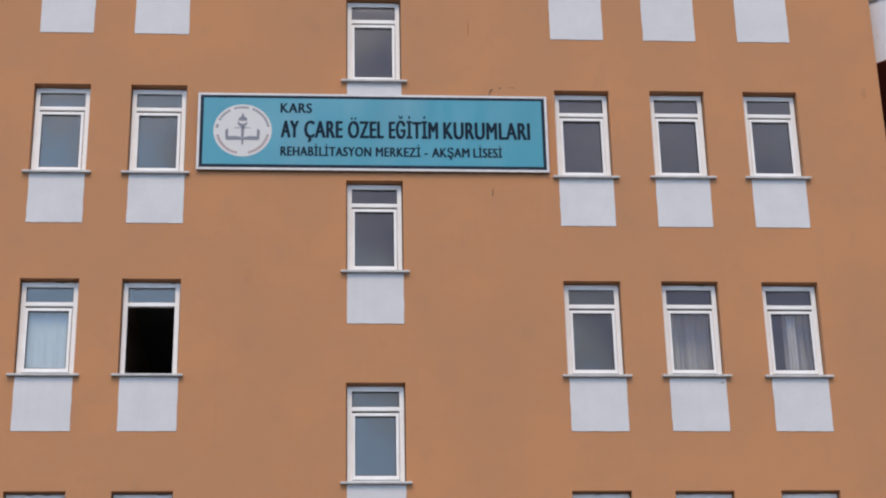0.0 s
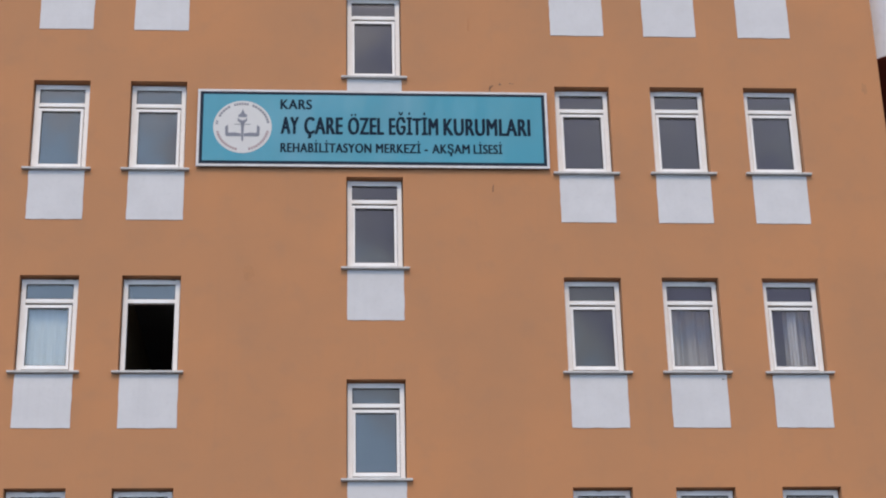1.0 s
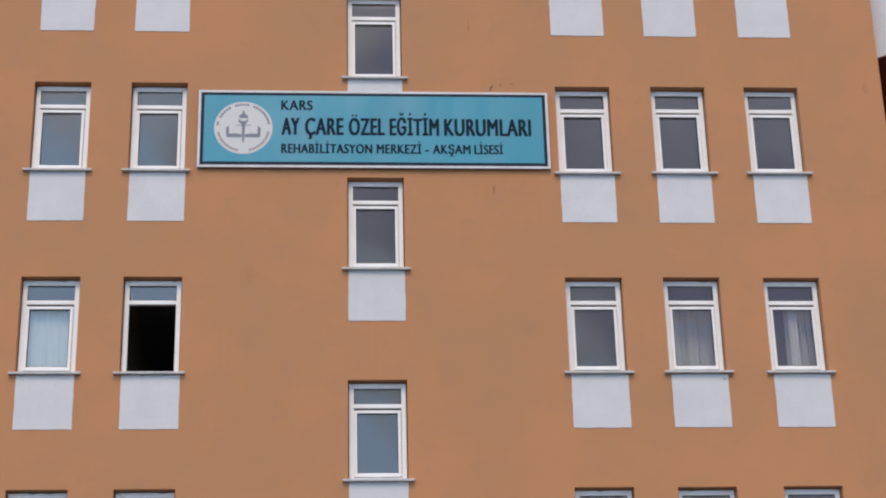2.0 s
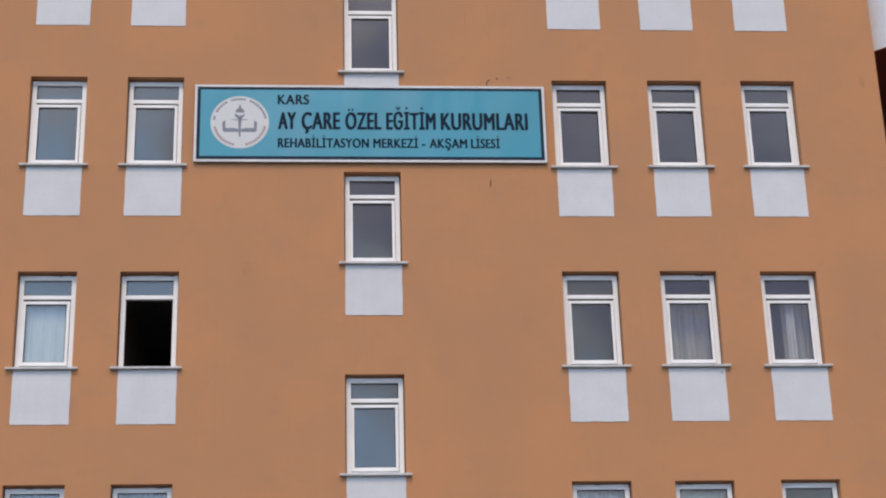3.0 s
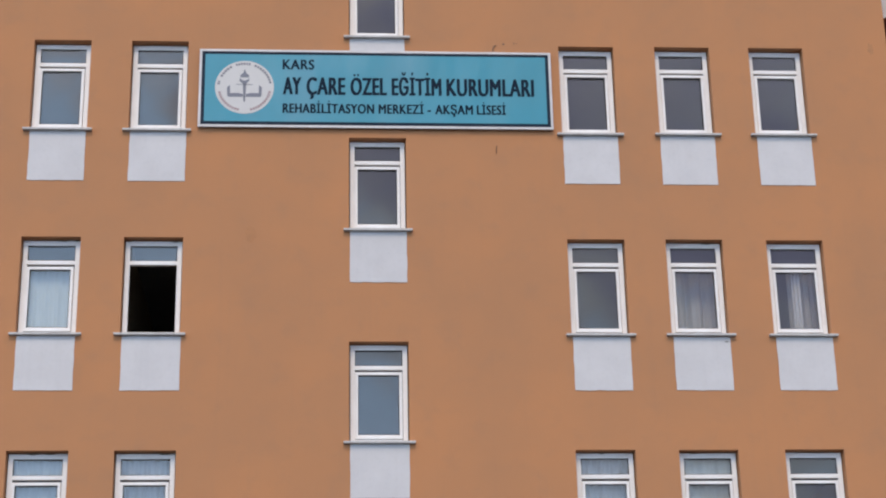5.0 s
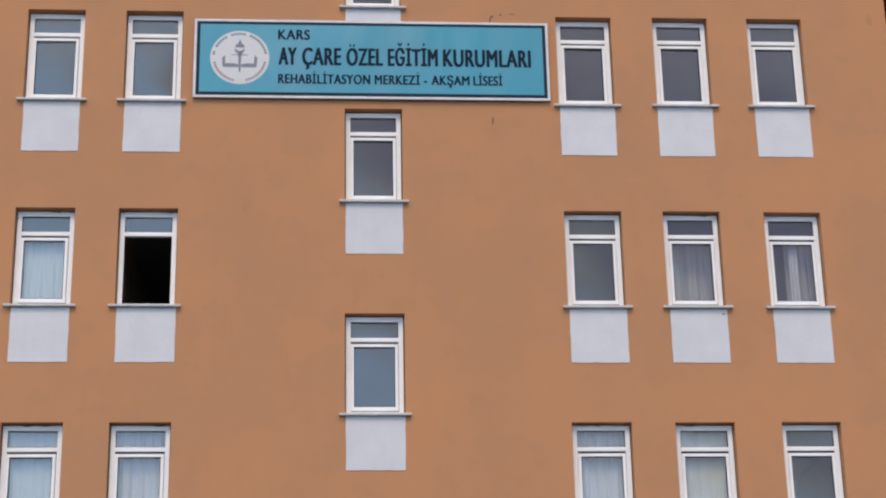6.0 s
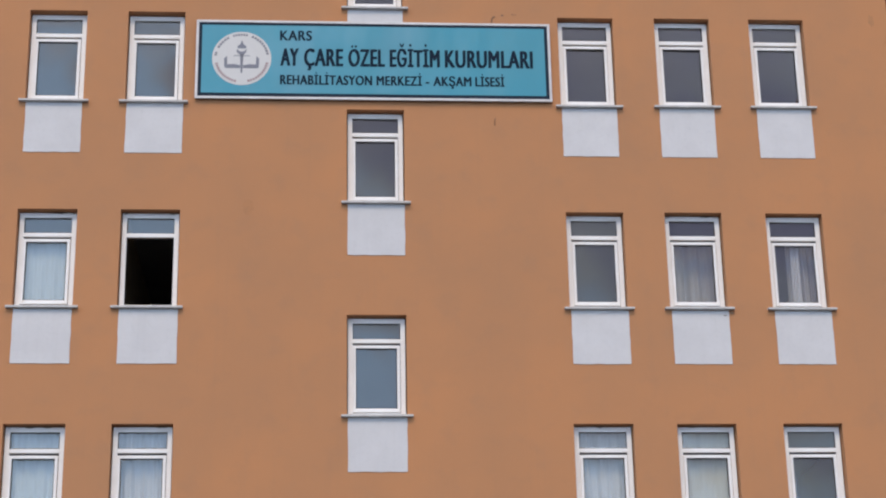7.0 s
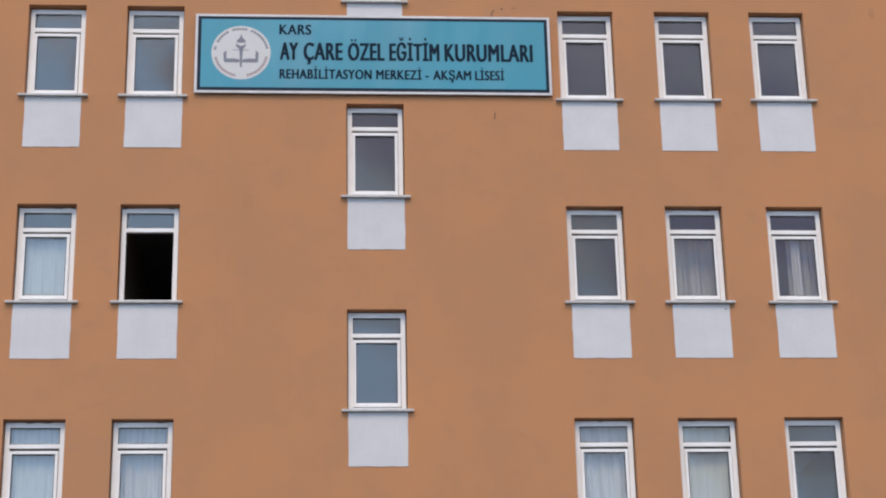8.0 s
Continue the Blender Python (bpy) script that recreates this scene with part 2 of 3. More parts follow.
# ---- structure ----
def pierced_wall():
    xs = sorted({LEFT, RIGHT, *(h[2] - GAP for h in HOLES), *(h[2] + WIDE + GAP for h in HOLES)})
    zs = sorted({0.0, TOP, *(h[3] for h in HOLES), *(h[4] + GAP_TOP for h in HOLES)})

    def solid(i, j):
        if not (0 <= i < len(xs) - 1 and 0 <= j < len(zs) - 1):
            return False
        x, z = (xs[i] + xs[i + 1]) / 2, (zs[j] + zs[j + 1]) / 2
        return not any(h[2] - GAP < x < h[2] + WIDE + GAP and h[3] < z < h[4] + GAP_TOP for h in HOLES)

    bm = bmesh.new()
    known = {}

    def v(i, j, y):
        if (i, j, y) not in known:
            known[i, j, y] = bm.verts.new((xs[i], y, zs[j]))
        return known[i, j, y]

    for i in range(len(xs) - 1):
        for j in range(len(zs) - 1):
            if not solid(i, j):
                continue
            bm.faces.new((v(i, j, 0), v(i + 1, j, 0), v(i + 1, j + 1, 0), v(i, j + 1, 0)))
            bm.faces.new((v(i, j, THICK), v(i, j + 1, THICK), v(i + 1, j + 1, THICK), v(i + 1, j, THICK)))
            for di, dj, p, q in ((-1, 0, (i, j), (i, j + 1)), (1, 0, (i + 1, j), (i + 1, j + 1)), (0, -1, (i, j), (i + 1, j)), (0, 1, (i, j + 1), (i + 1, j + 1))):
                if not solid(i + di, j + dj):
                    bm.faces.new((v(*p, 0), v(*q, 0), v(*q, THICK), v(*p, THICK)))
    bmesh.ops.recalc_face_normals(bm, faces=bm.faces)
    return mesh_of("wall_front", bm, WALL)


wall_front = tagged(new("wall_front", pierced_wall()), "orange painted plaster facade wall with window openings", "wall", kind="structure")
for name, b in (("wall_west", (LEFT, LEFT + THICK, THICK, BACK, 0, TOP)), ("wall_east", (RIGHT - THICK, RIGHT, THICK, BACK, 0, TOP)), ("wall_back", (LEFT, RIGHT, BACK, BACK + THICK, 0, TOP))):
    tagged(new(name, one_box(name, WALL, *b)), "orange painted plaster side of the school building", "wall", kind="structure")
tagged(new("roof", one_box("roof", ROOF, LEFT, RIGHT, 0, BACK + THICK, TOP, TOP + 0.2)), "flat grey felt roof on the school building", "roof", kind="structure")
tagged(new("ground", one_box("ground", ASPHALT, -2500, 2500, -2500, 2500, -0.5, 0.0)), "dark grey asphalt ground before the building", "ground", kind="structure")

# rooms: floors, and partitions beside the stairwell
IN_W, IN_E = LEFT + THICK, RIGHT - THICK
STAIR_W, STAIR_E = -1.2, 2.7
for z in (6.0, 9.0, 12.0, 15.0):
    for x0, x1 in ((IN_W, STAIR_W), (STAIR_E, IN_E)):
        tagged(new("floor", one_box("floor", ROOM, x0, x1, THICK, 6.0, z - 0.2, z)), "bare storey floor slab inside the building", "floor", kind="structure")
for x in (STAIR_W, STAIR_E):
    tagged(new("wall_partition", one_box("wall_partition", ROOM, x, x + 0.15, THICK, 6.0, 0, TOP)), "pale grey painted partition beside the stairwell", "wall", kind="structure")
tagged(new("wall_partition", one_box("wall_partition", BEIGE_ROOM, -2.92, -2.80, THICK, 6.0, 9.0, 11.8)), "beige painted partition between two rooms", "wall", kind="structure")
tagged(new("wall_inner", one_box("wall_inner", ROOM, IN_W, IN_E, 6.0, 6.15, 0, TOP)), "pale grey painted corridor wall behind the rooms", "wall", kind="structure")


# ---- painted panels below the sills ----
def panel_mesh(x0, x1, z0, z1, seed):
    """A thin plaster panel with slightly wandering edges."""
    rnd = random.Random(seed)
    k, out = 7, []
    w = lambda: rnd.uniform(-0.004, 0.004)
    out += [(x0 + (x1 - x0) * i / k, z0 + w()) for i in range(k)]
    out += [(x1 + w(), z0 + (z1 - z0) * i / k) for i in range(k)]
    out += [(x1 - (x1 - x0) * i / k, z1) for i in range(k)]
    out += [(x0 + w(), z1 - (z1 - z0) * i / k) for i in range(k)]
    bm = bmesh.new()
    prism(bm, out, -0.008, 0.0)
    return mesh_of("apron_panel", bm, PANEL)


PANEL_FOOT = {1: 15.036, 2: 12.030, 3: 9.013}
PANEL_LEFT = {"a": (-4.064, -4.066, -4.058), "b": (-2.706, -2.690, -2.670), "d": (3.360, 3.386, 3.392), "e": (4.740, 4.775, 4.770), "f": (6.152, 6.172, 6.188)}
for k, (c, r) in enumerate([(c, r) for r in (1, 2, 3) for c in "abdef"]):
    x, z = PANEL_LEFT[c][r - 1], PANEL_FOOT[r]
    part("apron_panel", panel_mesh(x, x + (0.770 if c == "a" else 0.783), z, z + 0.755, 10 + k), wall_front, "pale grey plaster panel below a window")
for r, z in ((1, 13.55), (2, 10.549), (3, 7.549)):
    x = COLUMN["c"]
    part("apron_panel", panel_mesh(x, x + 0.782, z, z + 0.755, 60 + r), wall_front, "pale grey plaster panel below a window")

# ---- windows ----
FRAME_Y0, FRAME_Y1 = 0.124, 0.191
RAIL = 0.068


def ring(bm, x0, x1, z0, z1, w, y0, y1, wb=None):
    """Four rails round an upright opening."""
    wb = w if wb is None else wb
    box(bm, x0, x0 + w, y0, y1, z0, z1)
    box(bm, x1 - w, x1, y0, y1, z0, z1)
    box(bm, x0 + w, x1 - w, y0, y1, z1 - w, z1)
    box(bm, x0 + w, x1 - w, y0, y1, z0, z0 + wb)


def frame_mesh(h):
    bm = bmesh.new()
    box(bm, 0.003, RAIL, FRAME_Y0, FRAME_Y1, -h, -0.003)
    box(bm, WIDE - RAIL, WIDE - 0.003, FRAME_Y0, FRAME_Y1, -h, -0.003)
    box(bm, RAIL, WIDE - RAIL, FRAME_Y0, FRAME_Y1, -0.074, -0.003)
    box(bm, RAIL, WIDE - RAIL, FRAME_Y0, FRAME_Y1, -0.350, -0.293)
    box(bm, RAIL, WIDE - RAIL, FRAME_Y0, FRAME_Y1, -h, -h + 0.052)
    return mesh_of("window_frame", bm, PVC, 0.005)


def sash_gap_shade_mesh(h):
    # a black ring set behind the gap round the sash, in place of its shade
    bm = bmesh.new()
    ring(bm, RAIL, WIDE - RAIL, -h + 0.052, -0.350, 0.036, FRAME_Y0 + 0.03, FRAME_Y1 - 0.005)
    return mesh_of("rebate", bm, GASKET)


def joint_shade_mesh(h):
    """A joint bead between the frame and the plaster, at both sides and the head, coloured dark to stand in for shade.
    """
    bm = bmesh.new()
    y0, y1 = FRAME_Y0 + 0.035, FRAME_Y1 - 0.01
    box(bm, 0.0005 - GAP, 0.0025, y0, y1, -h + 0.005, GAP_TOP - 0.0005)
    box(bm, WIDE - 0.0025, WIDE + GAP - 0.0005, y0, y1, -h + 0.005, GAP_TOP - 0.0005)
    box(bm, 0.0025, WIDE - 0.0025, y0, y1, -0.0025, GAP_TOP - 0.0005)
    return mesh_of("sealant", bm, JOINT_SHADE)


SASH_X0, SASH_X1, SASH_TOP = 0.068, WIDE - 0.074, -0.386


def sash_mesh(h):
    bm = bmesh.new()
    ring(bm, SASH_X0, SASH_X1, -h + 0.058, SASH_TOP, 0.042, FRAME_Y0 - 0.014, FRAME_Y1 - 0.02, 0.054)
    return mesh_of("sash", bm, PVC, 0.006)


def gasket_mesh(x0, x1, z0, z1, y):
    bm = bmesh.new()
    ring(bm, x0, x1, z0, z1, 0.009, y, y + 0.012)
    return mesh_of("gasket", bm, GASKET)


def sill_mesh():
    bm = bmesh.new()
    y0, zs = -0.066, (-0.044, -0.006)
    vs = box(bm, -0.088, WIDE + 0.088, y0, -0.0005, zs[0], zs[1])
    for v in vs:
        if v.co.y < -0.05 and v.co.z > -0.02:
            v.co.z -= 0.008
    return mesh_of("window_sill", bm, SILL, 0.006)


def sill_bed_mesh():
    return one_box("sill_bed", SILL, 0.002 - GAP, WIDE + GAP - 0.002, 0.0, FRAME_Y0 + 0.02, -0.03, 0.004)


gz0, gz1 = -TALL + 0.112, SASH_TOP - 0.042
MESHES = dict(
    window_frame=frame_mesh(TALL), rebate=sash_gap_shade_mesh(TALL), sash=sash_mesh(TALL),
    transom_gasket=gasket_mesh(RAIL, WIDE - RAIL, -0.293, -0.074, FRAME_Y0 + 0.012),
    sash_gasket=gasket_mesh(SASH_X0 + 0.042, SASH_X1 - 0.042, gz0, gz1, FRAME_Y0 - 0.004),
    sealant=joint_shade_mesh(TALL),
    pane_mid=(gz0 + gz1) / 2)
SILL_MESH, SILL_BED = sill_mesh(), sill_bed_mesh()


def pane_mesh(name, x0, x1, half, bulge, twist):
    """A sealed double-glazing pane of two sheets, bellied out by bulge metres and slightly twisted."""
    bm = bmesh.new()
    nx, nz = 10, 14
    sides = []
    for y in (-0.006, 0.006):
        rows = []
        for j in range(nz + 1):
            v = 2 * j / nz - 1
            rows.append([bm.verts.new((x0 + (x1 - x0) * i / nx, y - bulge * (1 - (2 * i / nx - 1) ** 2) * (1 - v * v) - twist * (2 * i / nx - 1) * v, v * half)) for i in range(nx + 1)])
        sides.append(rows)
    for f in sides:
        for j in range(nz):
            for i in range(nx):
                bm.faces.new((f[j][i], f[j][i + 1], f[j + 1][i + 1], f[j + 1][i])).smooth = True
    return mesh_of(name, bm, GLASS)


def smear_mesh(seed, width):
    """A ragged remnant of mortar stuck on top of a frame."""
    rnd = random.Random(seed)
    bm = bmesh.new()
    k = 8
    low = [(width * i / k, -rnd.uniform(0.005, 0.018) * math.sin(math.pi * (i + 0.5) / (k + 1))) for i in range(k + 1)]
    prism(bm, low + [(width, 0.0), (0.0, 0.0)], -0.012, 0.0)
    return mesh_of("mortar_remnant", bm, PLASTER_BIT)


WINDOW_LABELS = {
    ("b", 3): "white PVC window with its lower sash swung open inwards",
    ("a", 3): "white PVC window with a pale blue curtain behind",
    ("e", 3): "white PVC window with a grey sheer curtain behind",
    ("f", 3): "white PVC window with a half drawn curtain behind",
}


def build_window(number, c, r, x, z0, z1):
    h, parts = TALL, MESHES
    rnd = random.Random(number * 7 + 3)
    win = tagged(new("window_%d" % number), WINDOW_LABELS.get((c, r), "closed white PVC window with a transom light and grey sill"), "window", "windows of the facade", "structure")
    win.matrix_basis = pose(x, 0, z1)
    part("window_frame", parts["window_frame"], win)
    if (c, r) != ("b", 3):
        part("rebate", parts["rebate"], win, "black ring painting the shade in the gap round the sash")
    part("sealant", parts["sealant"], win, "dark joint bead painting the shade line round the frame")
    part("window_sill", SILL_MESH, win, "grey stone sill", pose(0, 0, -h))
    part("sill_bed", SILL_BED, win, "grey mortar bed", pose(0, 0, -h))
    part("gasket", parts["transom_gasket"], win, "black rubber gasket")
    tilt = lambda: (rnd.uniform(-0.6, 0.6), 0, rnd.uniform(-0.6, 0.6))
    p = part("transom_pane", pane_mesh("transom_pane", RAIL + 0.002, WIDE - RAIL - 0.002, 0.1075, rnd.uniform(0.0006, 0.0014), rnd.uniform(-0.0004, 0.0004)), win, "clear glass pane", pose(0, FRAME_Y0 + 0.03, -0.1835, *tilt()))
    p.visible_shadow = False
    is_open = (c, r) == ("b", 3)
    swing = pose(SASH_X1 + 0.075, FRAME_Y1 + 0.02, 0) @ pose(0, 0, 0, 0, 0, -100) @ pose(-SASH_X1, -FRAME_Y1 + 0.02, 0) if is_open else pose(0, 0, 0)
    sash = part("sash", parts["sash"], win, "white sash", swing)
    part("gasket", parts["sash_gasket"], sash, "black rubber gasket")
    p = part("pane", pane_mesh("pane", SASH_X0 + 0.044, SASH_X1 - 0.044, (gz1 - gz0) / 2 - 0.002, rnd.uniform(0.003, 0.0055), rnd.uniform(-0.001, 0.001)), sash, "clear glass pane", pose(0, FRAME_Y0 + 0.018, parts["pane_mid"], *tilt()))
    p.visible_shadow = False
    return win


for number, (c, r, x, z0, z1) in enumerate(HOLES, 1):
    win = build_window(number, c, r, x, z0, z1)
    for key, u, w in ((("a", 3), 0.44, 0.2), (("a", 3), 0.68, 0.07), (("b", 3), 0.62, 0.1), (("b", 3), 0.02, 0.06), (("e", 3), 0.5, 0.16), (("a", 4), 0.25, 0.15), (("a", 4), 0.46, 0.14), (("b", 4), 0.56, 0.15), (("e", 4), 0.14, 0.12), (("d", 4), 0.3, 0.1)):
        if key == (c, r):
            part("mortar_remnant", smear_mesh(number + int(u * 100), w), win, "crumbling mortar on the frame", pose(u, FRAME_Y0, -0.004))
    if (c, r) == ("e", 3):
        part("mortar_remnant", smear_mesh(301, 0.04), win, "crumbling mortar below the sill", pose(WIDE - 0.06, -0.008, -TALL - 0.115))
        part("mortar_remnant", smear_mesh(302, 0.04), win, "crumbling mortar below the sill", pose(WIDE + 0.035, 0.0, -TALL - 0.085))


# ---- curtains ----
def curtain(x0, x1, z0, z1, mat, label, folds, depth, seed, y, in_reveal):
    rnd = random.Random(seed)
    ph = [rnd.uniform(0, 6.28) for _ in range(4)]
    bm = bmesh.new()
    nx, nz = 90, 14
    grid = []
    for j in range(nz + 1):
        v = j / nz
        row = []
        for i in range(nx + 1):
            u = i / nx
            d = math.sin(u * folds * 6.283 + ph[0] + 0.5 * math.sin(3 * v + ph[1])) + 0.5 * math.sin(u * folds * 2.3 * 6.283 + ph[2] + v) + 0.35 * math.sin(u * 17 + ph[3])
            row.append(bm.verts.new((x0 + (x1 - x0) * u, y + depth * d * (0.6 + 0.4 * (1 - v)), z0 + (z1 - z0) * v)))
        grid.append(row)
    for j in range(nz):
        for i in range(nx):
            bm.faces.new((grid[j][i], grid[j][i + 1], grid[j + 1][i + 1], grid[j + 1][i])).smooth = True
    me = mesh_of("curtain", bm, mat)
    ob = tagged(new("curtain"), label, "curtain", "curtains behind the windows")
    ob.matrix_basis = pose(0, 0, 0)
    part("cloth", me, ob)
    part("curtain_rail", one_box("curtain_rail", PVC, *((x0 - 0.008, x1 + 0.008, y - 0.012, y + 0.012) if in_reveal else (x0 - 0.1, x1 + 0.1, THICK - 0.002, y + 0.03)), z1, z1 + 0.024, bevel=0.005), ob, "white curtain rail")
    return ob


def hang(c, r, mat, label, folds, depth, seed, u0=0.01, u1=0.765, in_reveal=True, drop=0.28):
    x, z = corner_of(c, r)
    head = z - (drop if in_reveal else 0.245)
    foot = z - TALL + 0.01 if in_reveal else z - TALL - 0.5
    return curtain(x + u0, x + u1, foot, head, mat, label, folds, depth, seed, FRAME_Y1 + 0.02 + 1.7 * depth + (0.0 if in_reveal else 0.11), in_reveal)


hang("a", 3, SHEER_BLUE, "pale blue-white sheer curtain drawn across a window", 4, 0.016, 1)
hang("e", 3, SHEER_GREY, "grey sheer curtain in loose folds behind a window", 5, 0.06, 2, -0.25, 1.02, False)
hang("f", 3, SHEER_GREY, "thin grey net curtain drawn halfway across a window", 4, 0.04, 3, 0.33, 0.95, False)
hang("f", 3, SHEER_WHITE, "narrow gathered white curtain hanging beside a net", 2, 0.014, 31, 0.350, 0.475, True)
hang("a", 4, SHEER_BLUE, "pale blue-white sheer curtain behind a window", 4, 0.018, 4, drop=0.05)
hang("b", 4, SHEER_WHITE, "white sheer curtain with vertical folds behind a window", 4, 0.034, 5, drop=0.05)
hang("d", 4, SHEER_WHITE, "white net curtain hanging in uneven folds", 4, 0.028, 6, drop=0.05)
hang("e", 4, SHEER_GREEN, "cream sheer curtain with soft folds behind a window", 3, 0.018, 7, drop=0.05)


# ---- signboard ----
SX0, SX1, SZ0, SZ1 = -1.752, 3.252, 12.814, 14.030
SY = -0.052
sign = tagged(new("signboard"), "wide turquoise school signboard with navy lettering and white rim", "sign")
sign.matrix_basis = pose(SX0, 0, SZ0 + 0.024)
SW, SH = SX1 - SX0, SZ1 - SZ0


def sign_rim():
    bm = bmesh.new()
    ring(bm, 0, SW, 0, SH, 0.036, SY - 0.008, SY + 0.016)
    return mesh_of("rim", bm, SIGN_RIM, 0.004)


part("rim", sign_rim(), sign, "white aluminium rim")
part("back_box", one_box("back_box", CASING, 0.008, SW - 0.008, SY + 0.0165, -0.012, 0.008, SH - 0.008), sign, "dull sheet metal casing")
part("border", one_box("border", NAVY, 0.034, SW - 0.034, SY, SY + 0.012, 0.034, SH - 0.034), sign, "navy border")
part("face_panel", one_box("face_panel", SIGN_BLUE, 0.083, SW - 0.083, SY - 0.004, SY + 0.004, 0.088, SH - 0.078), sign, "turquoise face")
for u in (0.25, 1.7, 3.3, SW - 0.25):
    for v in (0.2, SH - 0.2):
        part("bracket", one_box("bracket", STEEL, u, u + 0.04, -0.0119, 0.0, v - 0.03, v + 0.03), sign, "steel wall bracket")


def flat_text(body):
    """The outlines of a word in the built-in font, as points and faces."""
    cu = bpy.data.curves.new("word", "FONT")
    cu.body, cu.space_character = body, 1.10
    ob = bpy.data.objects.new("word", cu)
    scene.collection.objects.link(ob)
    bpy.context.view_layer.update()
    me = bpy.data.meshes.new_from_object(ob.evaluated_get(bpy.context.evaluated_depsgraph_get()))
    bpy.data.objects.remove(ob)
    pts, faces = [tuple(v.co) for v in me.vertices], [tuple(p.vertices) for p in me.polygons]
    bpy.data.meshes.remove(me)
    return pts, faces


def word(body, x0, x1, z0, z1, bold):
    """Vinyl letters fitted to the width x0 to x1 and the capital height z0 to z1 on the sign's face, thickened by bold metres."""
    pts, faces = flat_text(body)
    lo, hi, cap = min(p[0] for p in pts), max(p[0] for p in pts), 0.686
    verts, polys = [], []
    if "Ö" in body:  # the two dots stand well apart
        dots = [p[0] for p in pts if p[1] > 0.72]
        mid = (min(dots) + max(dots)) / 2
        pts = [(mid + (p[0] - mid) * 1.25 + math.copysign(0.015, p[0] - mid), *p[1:]) if p[1] > 0.72 else p for p in pts]
    steps = [(-1, -0.35), (-0.33, 0.35), (0.33, -0.35), (1, 0.35), (0, 0)]
    for k, (sx0, sz0) in enumerate(steps):
        base = len(verts)
        for p in pts:
            thin = 0.3 if p[1] > 0.72 else 1.0
            sx, sz = sx0 * thin, sz0 * thin
            x = x0 + bold + (p[0] - lo) / (hi - lo) * (x1 - x0 - 2 * bold) + sx * bold
            z = z0 + bold * 0.35 + p[1] / cap * (z1 - z0 - 0.7 * bold) + sz * bold
            verts.append((x - SX0, SY - 0.006 - 0.0004 * k, z - SZ0))
        polys += [tuple(base + i for i in f) for f in faces]
    me = bpy.data.meshes.new("lettering")
    me.from_pydata(verts, [], polys)
    me.materials.append(LETTER)
    part("lettering", me, sign, "navy letters")


def line(words, z0, z1, bold):
    for body, x0, x1 in words:
        word(body, x0, x1, z0, z1, bold)


line([("KARS", -0.580, -0.130)], 13.720, 13.876, 0.0068)
line([("AY", -0.572, -0.312), ("ÇARE", -0.240, 0.312), ("ÖZEL", 0.381, 0.899), ("EĞİTİM", 0.964, 1.674), ("KURUMLARI", 1.743, 2.996)], 13.326, 13.598, 0.0115)
line([("REHABİLİTASYON", -0.572, 0.717), ("MERKEZİ", 0.777, 1.418), ("-", 1.467, 1.519), ("AKŞAM", 1.575, 2.115), ("LİSESİ", 2.167, 2.583)], 13.038, 13.184, 0.0068)

# emblem: a white disc with ring marks, an open book and a torch
EX, EZ, ER = -1.111 - SX0, 13.432 - SZ0, 0.413


def disc(r, y0, y1, k=64):
    bm = bmesh.new()
    prism(bm, [(EX + r * math.cos(6.2832 * i / k), EZ + r * math.sin(6.2832 * i / k)) for i in range(k)], y0, y1)
    return bm


emblem = part("emblem", mesh_of("emblem", disc(ER, SY - 0.007, SY - 0.002), DISC), sign, "white round emblem")


def mark(a0, a1, r0, r1, mat):
    bm = bmesh.new()
    k = 3
    at = lambda r, a: (EX + r * math.sin(radians(a)), EZ + r * math.cos(radians(a)))
    prism(bm, [at(r1, a0 + (a1 - a0) * i / k) for i in range(k + 1)] + [at(r0, a1 - (a1 - a0) * i / k) for i in range(k + 1)], SY - 0.010, SY - 0.006)
    return mesh_of("ring_mark", bm, mat)


def ring_word(a0, a1, count, mat, r0=0.350, r1=0.384):
    step = (a1 - a0) / count
    for i in range(count):
        part("ring_mark", mark(a0 + i * step, a0 + (i + 0.70) * step, r0, r1, mat), emblem)


ring_word(-84, -74, 2, EMBLEM_DARK)
ring_word(-64, -28, 5, EMBLEM_DARK)
ring_word(-20, 14, 6, EMBLEM_DARK)
ring_word(22, 82, 9, EMBLEM_DARK)
ring_word(100, 168, 11, EMBLEM_RED, 0.342, 0.378)
ring_word(192, 260, 11, EMBLEM_RED, 0.342, 0.378)


def shape(name, outline, mat=EMBLEM_GREY):
    bm = bmesh.new()
    prism(bm, [(EX + x, EZ + z) for x, z in outline], SY - 0.011, SY - 0.006)
    return part(name, mesh_of(name, bm, mat), emblem)


book = [(-0.02, -0.150), (-0.225, -0.150), (-0.240, -0.130), (-0.245, -0.005), (-0.205, 0.032), (-0.200, -0.095), (-0.10, -0.092), (-0.02, -0.108)]
shape("book_half", book)
shape("book_half", [(-x, z) for x, z in book[::-1]])
shape("torch_handle", [(-0.012, -0.215), (0.0, -0.235), (0.012, -0.215), (0.024, 0.06), (-0.024, 0.06)])
shape("torch_cup", [(-0.026, 0.056), (0.026, 0.056), (0.062, 0.10), (0.066, 0.145), (0.042, 0.115), (0.0, 0.10), (-0.042, 0.115), (-0.066, 0.145), (-0.074, 0.10)])
shape("torch_flame", [(-0.058, 0.155), (0.058, 0.155), (0.064, 0.185), (0.022, 0.222), (0.0, 0.285), (-0.022, 0.222), (-0.064, 0.185)])
shape("cross_line", [(-0.115, 0.036), (0.115, 0.036), (0.115, 0.043), (-0.115, 0.043)])


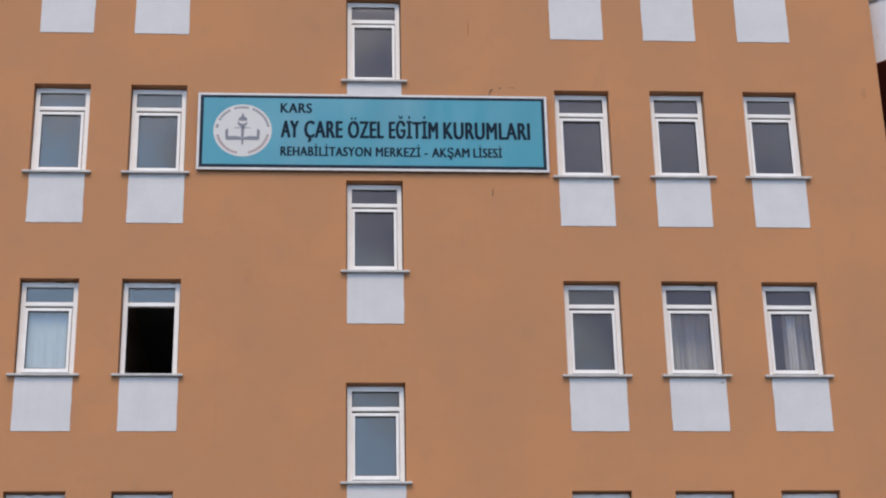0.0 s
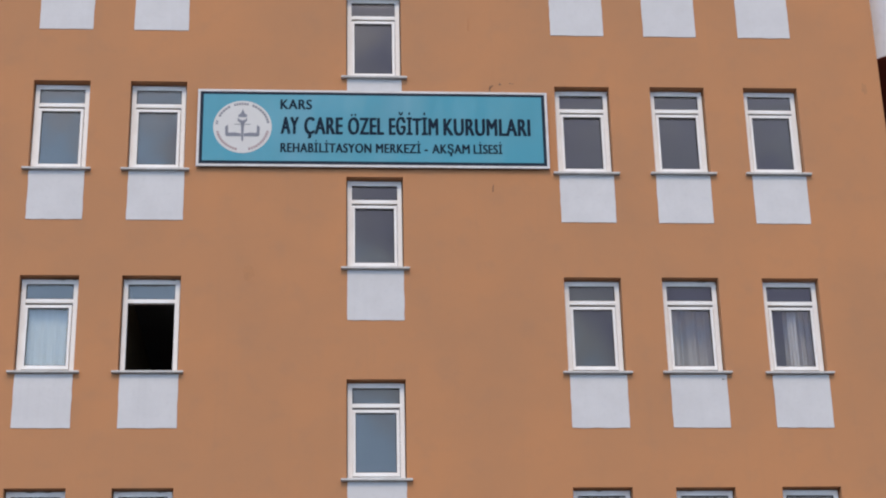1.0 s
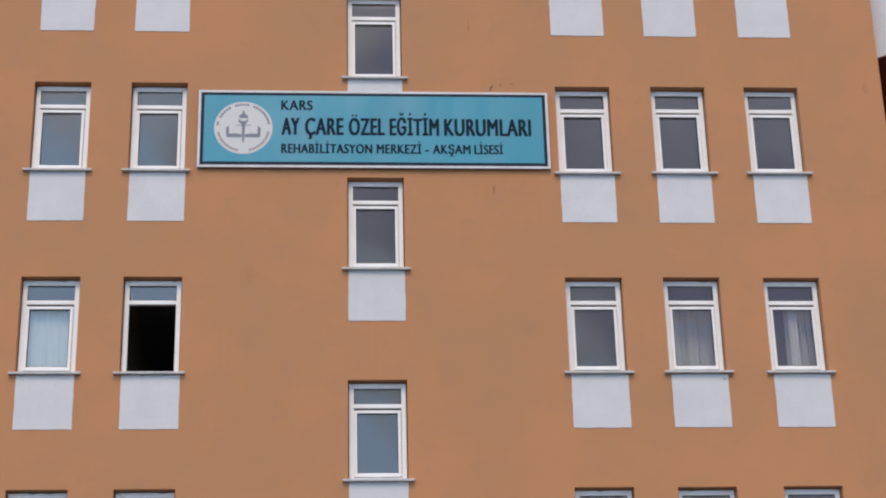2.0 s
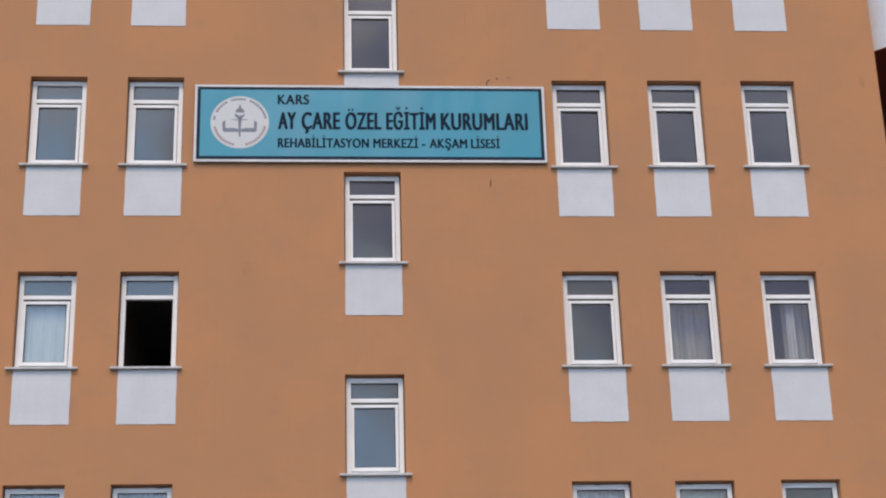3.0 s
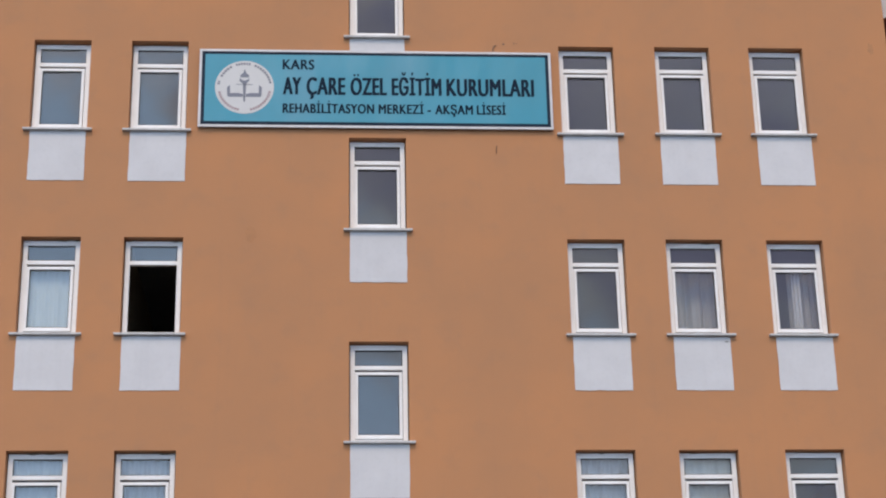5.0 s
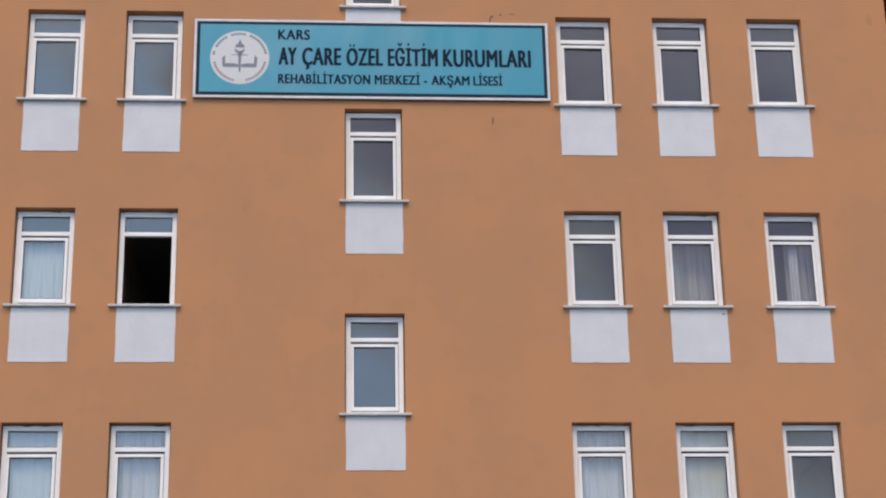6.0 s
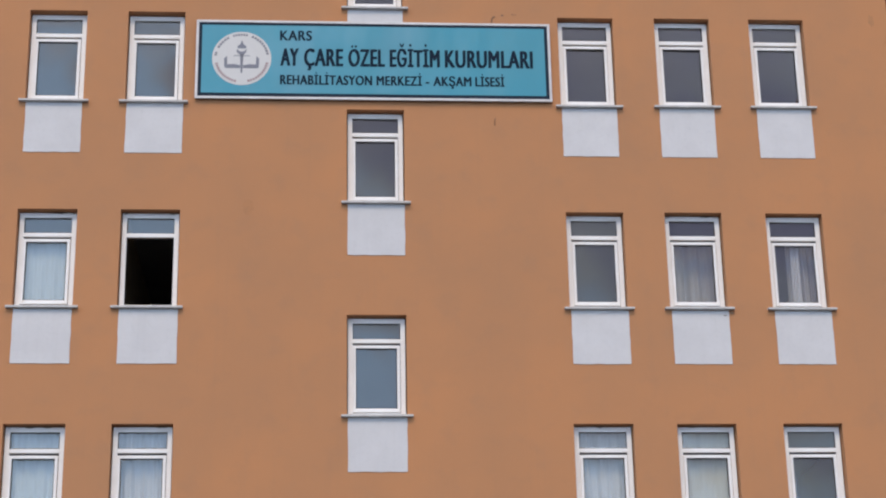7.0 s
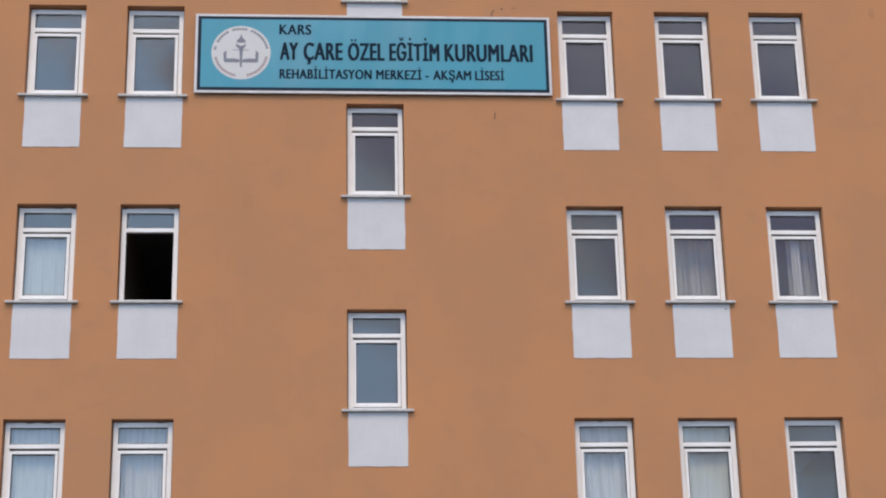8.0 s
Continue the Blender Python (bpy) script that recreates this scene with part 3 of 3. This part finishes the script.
# ---- small fittings and a scratch on the wall ----
def tube(name, pts, r, mat, sides=6):
    bm = bmesh.new()
    rings = []
    for i, p in enumerate(pts):
        p = Vector(p)
        d = (Vector(pts[min(i + 1, len(pts) - 1)]) - Vector(pts[max(i - 1, 0)])).normalized()
        s = d.orthogonal().normalized()
        q = d.cross(s)
        rings.append([bm.verts.new(p + r * (math.cos(6.2832 * k / sides) * s + math.sin(6.2832 * k / sides) * q)) for k in range(sides)])
    for a, b in zip(rings, rings[1:]):
        for k in range(sides):
            bm.faces.new((a[k], a[(k + 1) % sides], b[(k + 1) % sides], b[k]))
    bm.faces.new(rings[0][::-1])
    bm.faces.new(rings[-1])
    return mesh_of(name, bm, mat)


hook = [(2.432, -0.012, 14.02), (2.430, -0.016, 14.10), (2.432, -0.016, 14.142), (2.442, -0.014, 14.168), (2.460, -0.010, 14.183), (2.480, 0.004, 14.190)]
tagged(new("cable", tube("cable", hook, 0.006, STEEL)), "short rusty cable end bent above the signboard", "cable")


def anchor(x, z, r):
    bm = bmesh.new()
    k = 8
    prism(bm, [(x + r * math.cos(6.2832 * i / k) * 1.3, z + r * math.sin(6.2832 * i / k)) for i in range(k)], -0.006, 0.004)
    return tagged(new("wall_anchor", mesh_of("wall_anchor", bm, STEEL)), "small rusty wall anchor in the orange plaster", "anchor", "wall anchors")


anchor(2.585, 14.213, 0.012)
anchor(2.735, 14.226, 0.008)
anchor(2.775, 14.224, 0.007)
tagged(new("cable", tube("cable", [(2.440, 0.002, 12.60), (2.436, -0.012, 12.575), (2.430, -0.013, 12.54), (2.433, -0.010, 12.505), (2.428, -0.004, 12.49)], 0.005, STEEL)), "short rusty cable stub below the signboard", "cable")
# a faint scratch in the plaster, built as a thin tube in wall paint
tagged(new("cable", tube("cable", [(2.150, -0.004, 15.30), (2.146, -0.005, 15.2), (2.147, -0.004, 15.10)], 0.006, WALL)), "thin raised line for a faint scratch in the orange plaster", "cable")



def stain(x, z, w, h, seed):
    """A scuffed, slightly darker patch of plaster with a ragged outline."""
    rnd = random.Random(seed)
    bm = bmesh.new()
    k = 22
    turns = [6.2832 * i / k for i in range(k)]
    prism(bm, [(w * math.cos(a) * rnd.uniform(0.55, 1.1), h * math.sin(a) * rnd.uniform(0.55, 1.1)) for a in turns], -0.003, 0.0)
    return part("plaster_scuff", mesh_of("plaster_scuff", bm, SCUFF), wall_front, "darker scuffed patch of plaster", pose(x, 0, z))


stain(7.97, 14.21, 0.05, 0.11, 4)
stain(-0.98, 11.25, 0.09, 0.13, 3)

# ---- wing beyond the corner: an angled balcony before a dark red wall ----
tagged(new("wall_wing", one_box("wall_wing", RED_WALL, RIGHT, 12.5, 2.2, 2.5, 0, TOP)), "dark red painted wall of the building's wing", "wall", kind="structure")
balcony = tagged(new("balcony"), "angled balcony with white parapet and dark red soffit", "balcony")
A, B, C, D = (RIGHT + 0.004, 0.435), (9.60, -0.82), (11.2, -0.82), (11.2, 2.2)
bm = bmesh.new()
slab(bm, [A, B, C, D, (RIGHT + 0.004, 2.2)], 14.885, 15.02)
part("floor_slab", mesh_of("floor_slab", bm, RED_WALL), balcony, "dark red soffit slab")


def strip(p, q, w, z0, z1, name, mat, over=0.0):
    d = (Vector(q) - Vector(p)).normalized()
    nrm = Vector((-d.y, d.x))
    if over:
        p, q = Vector(p) - nrm * over, Vector(q) - nrm * over
    p, q = Vector(p), Vector(q)
    b = bmesh.new()
    slab(b, [tuple(p), tuple(q), tuple(q + nrm * w), tuple(p + nrm * w)], z0, z1)
    return mesh_of(name, b, mat)


for p, q in ((A, B), (B, C), (C, D)):
    part("parapet", strip(p, q, 0.12, 14.90, 15.93, "parapet", WHITE_WALL, 0.004), balcony, "white painted parapet")
    part("coping", strip(p, q, 0.18, 15.93, 15.97, "coping", COPING, 0.03), balcony, "grey coping")
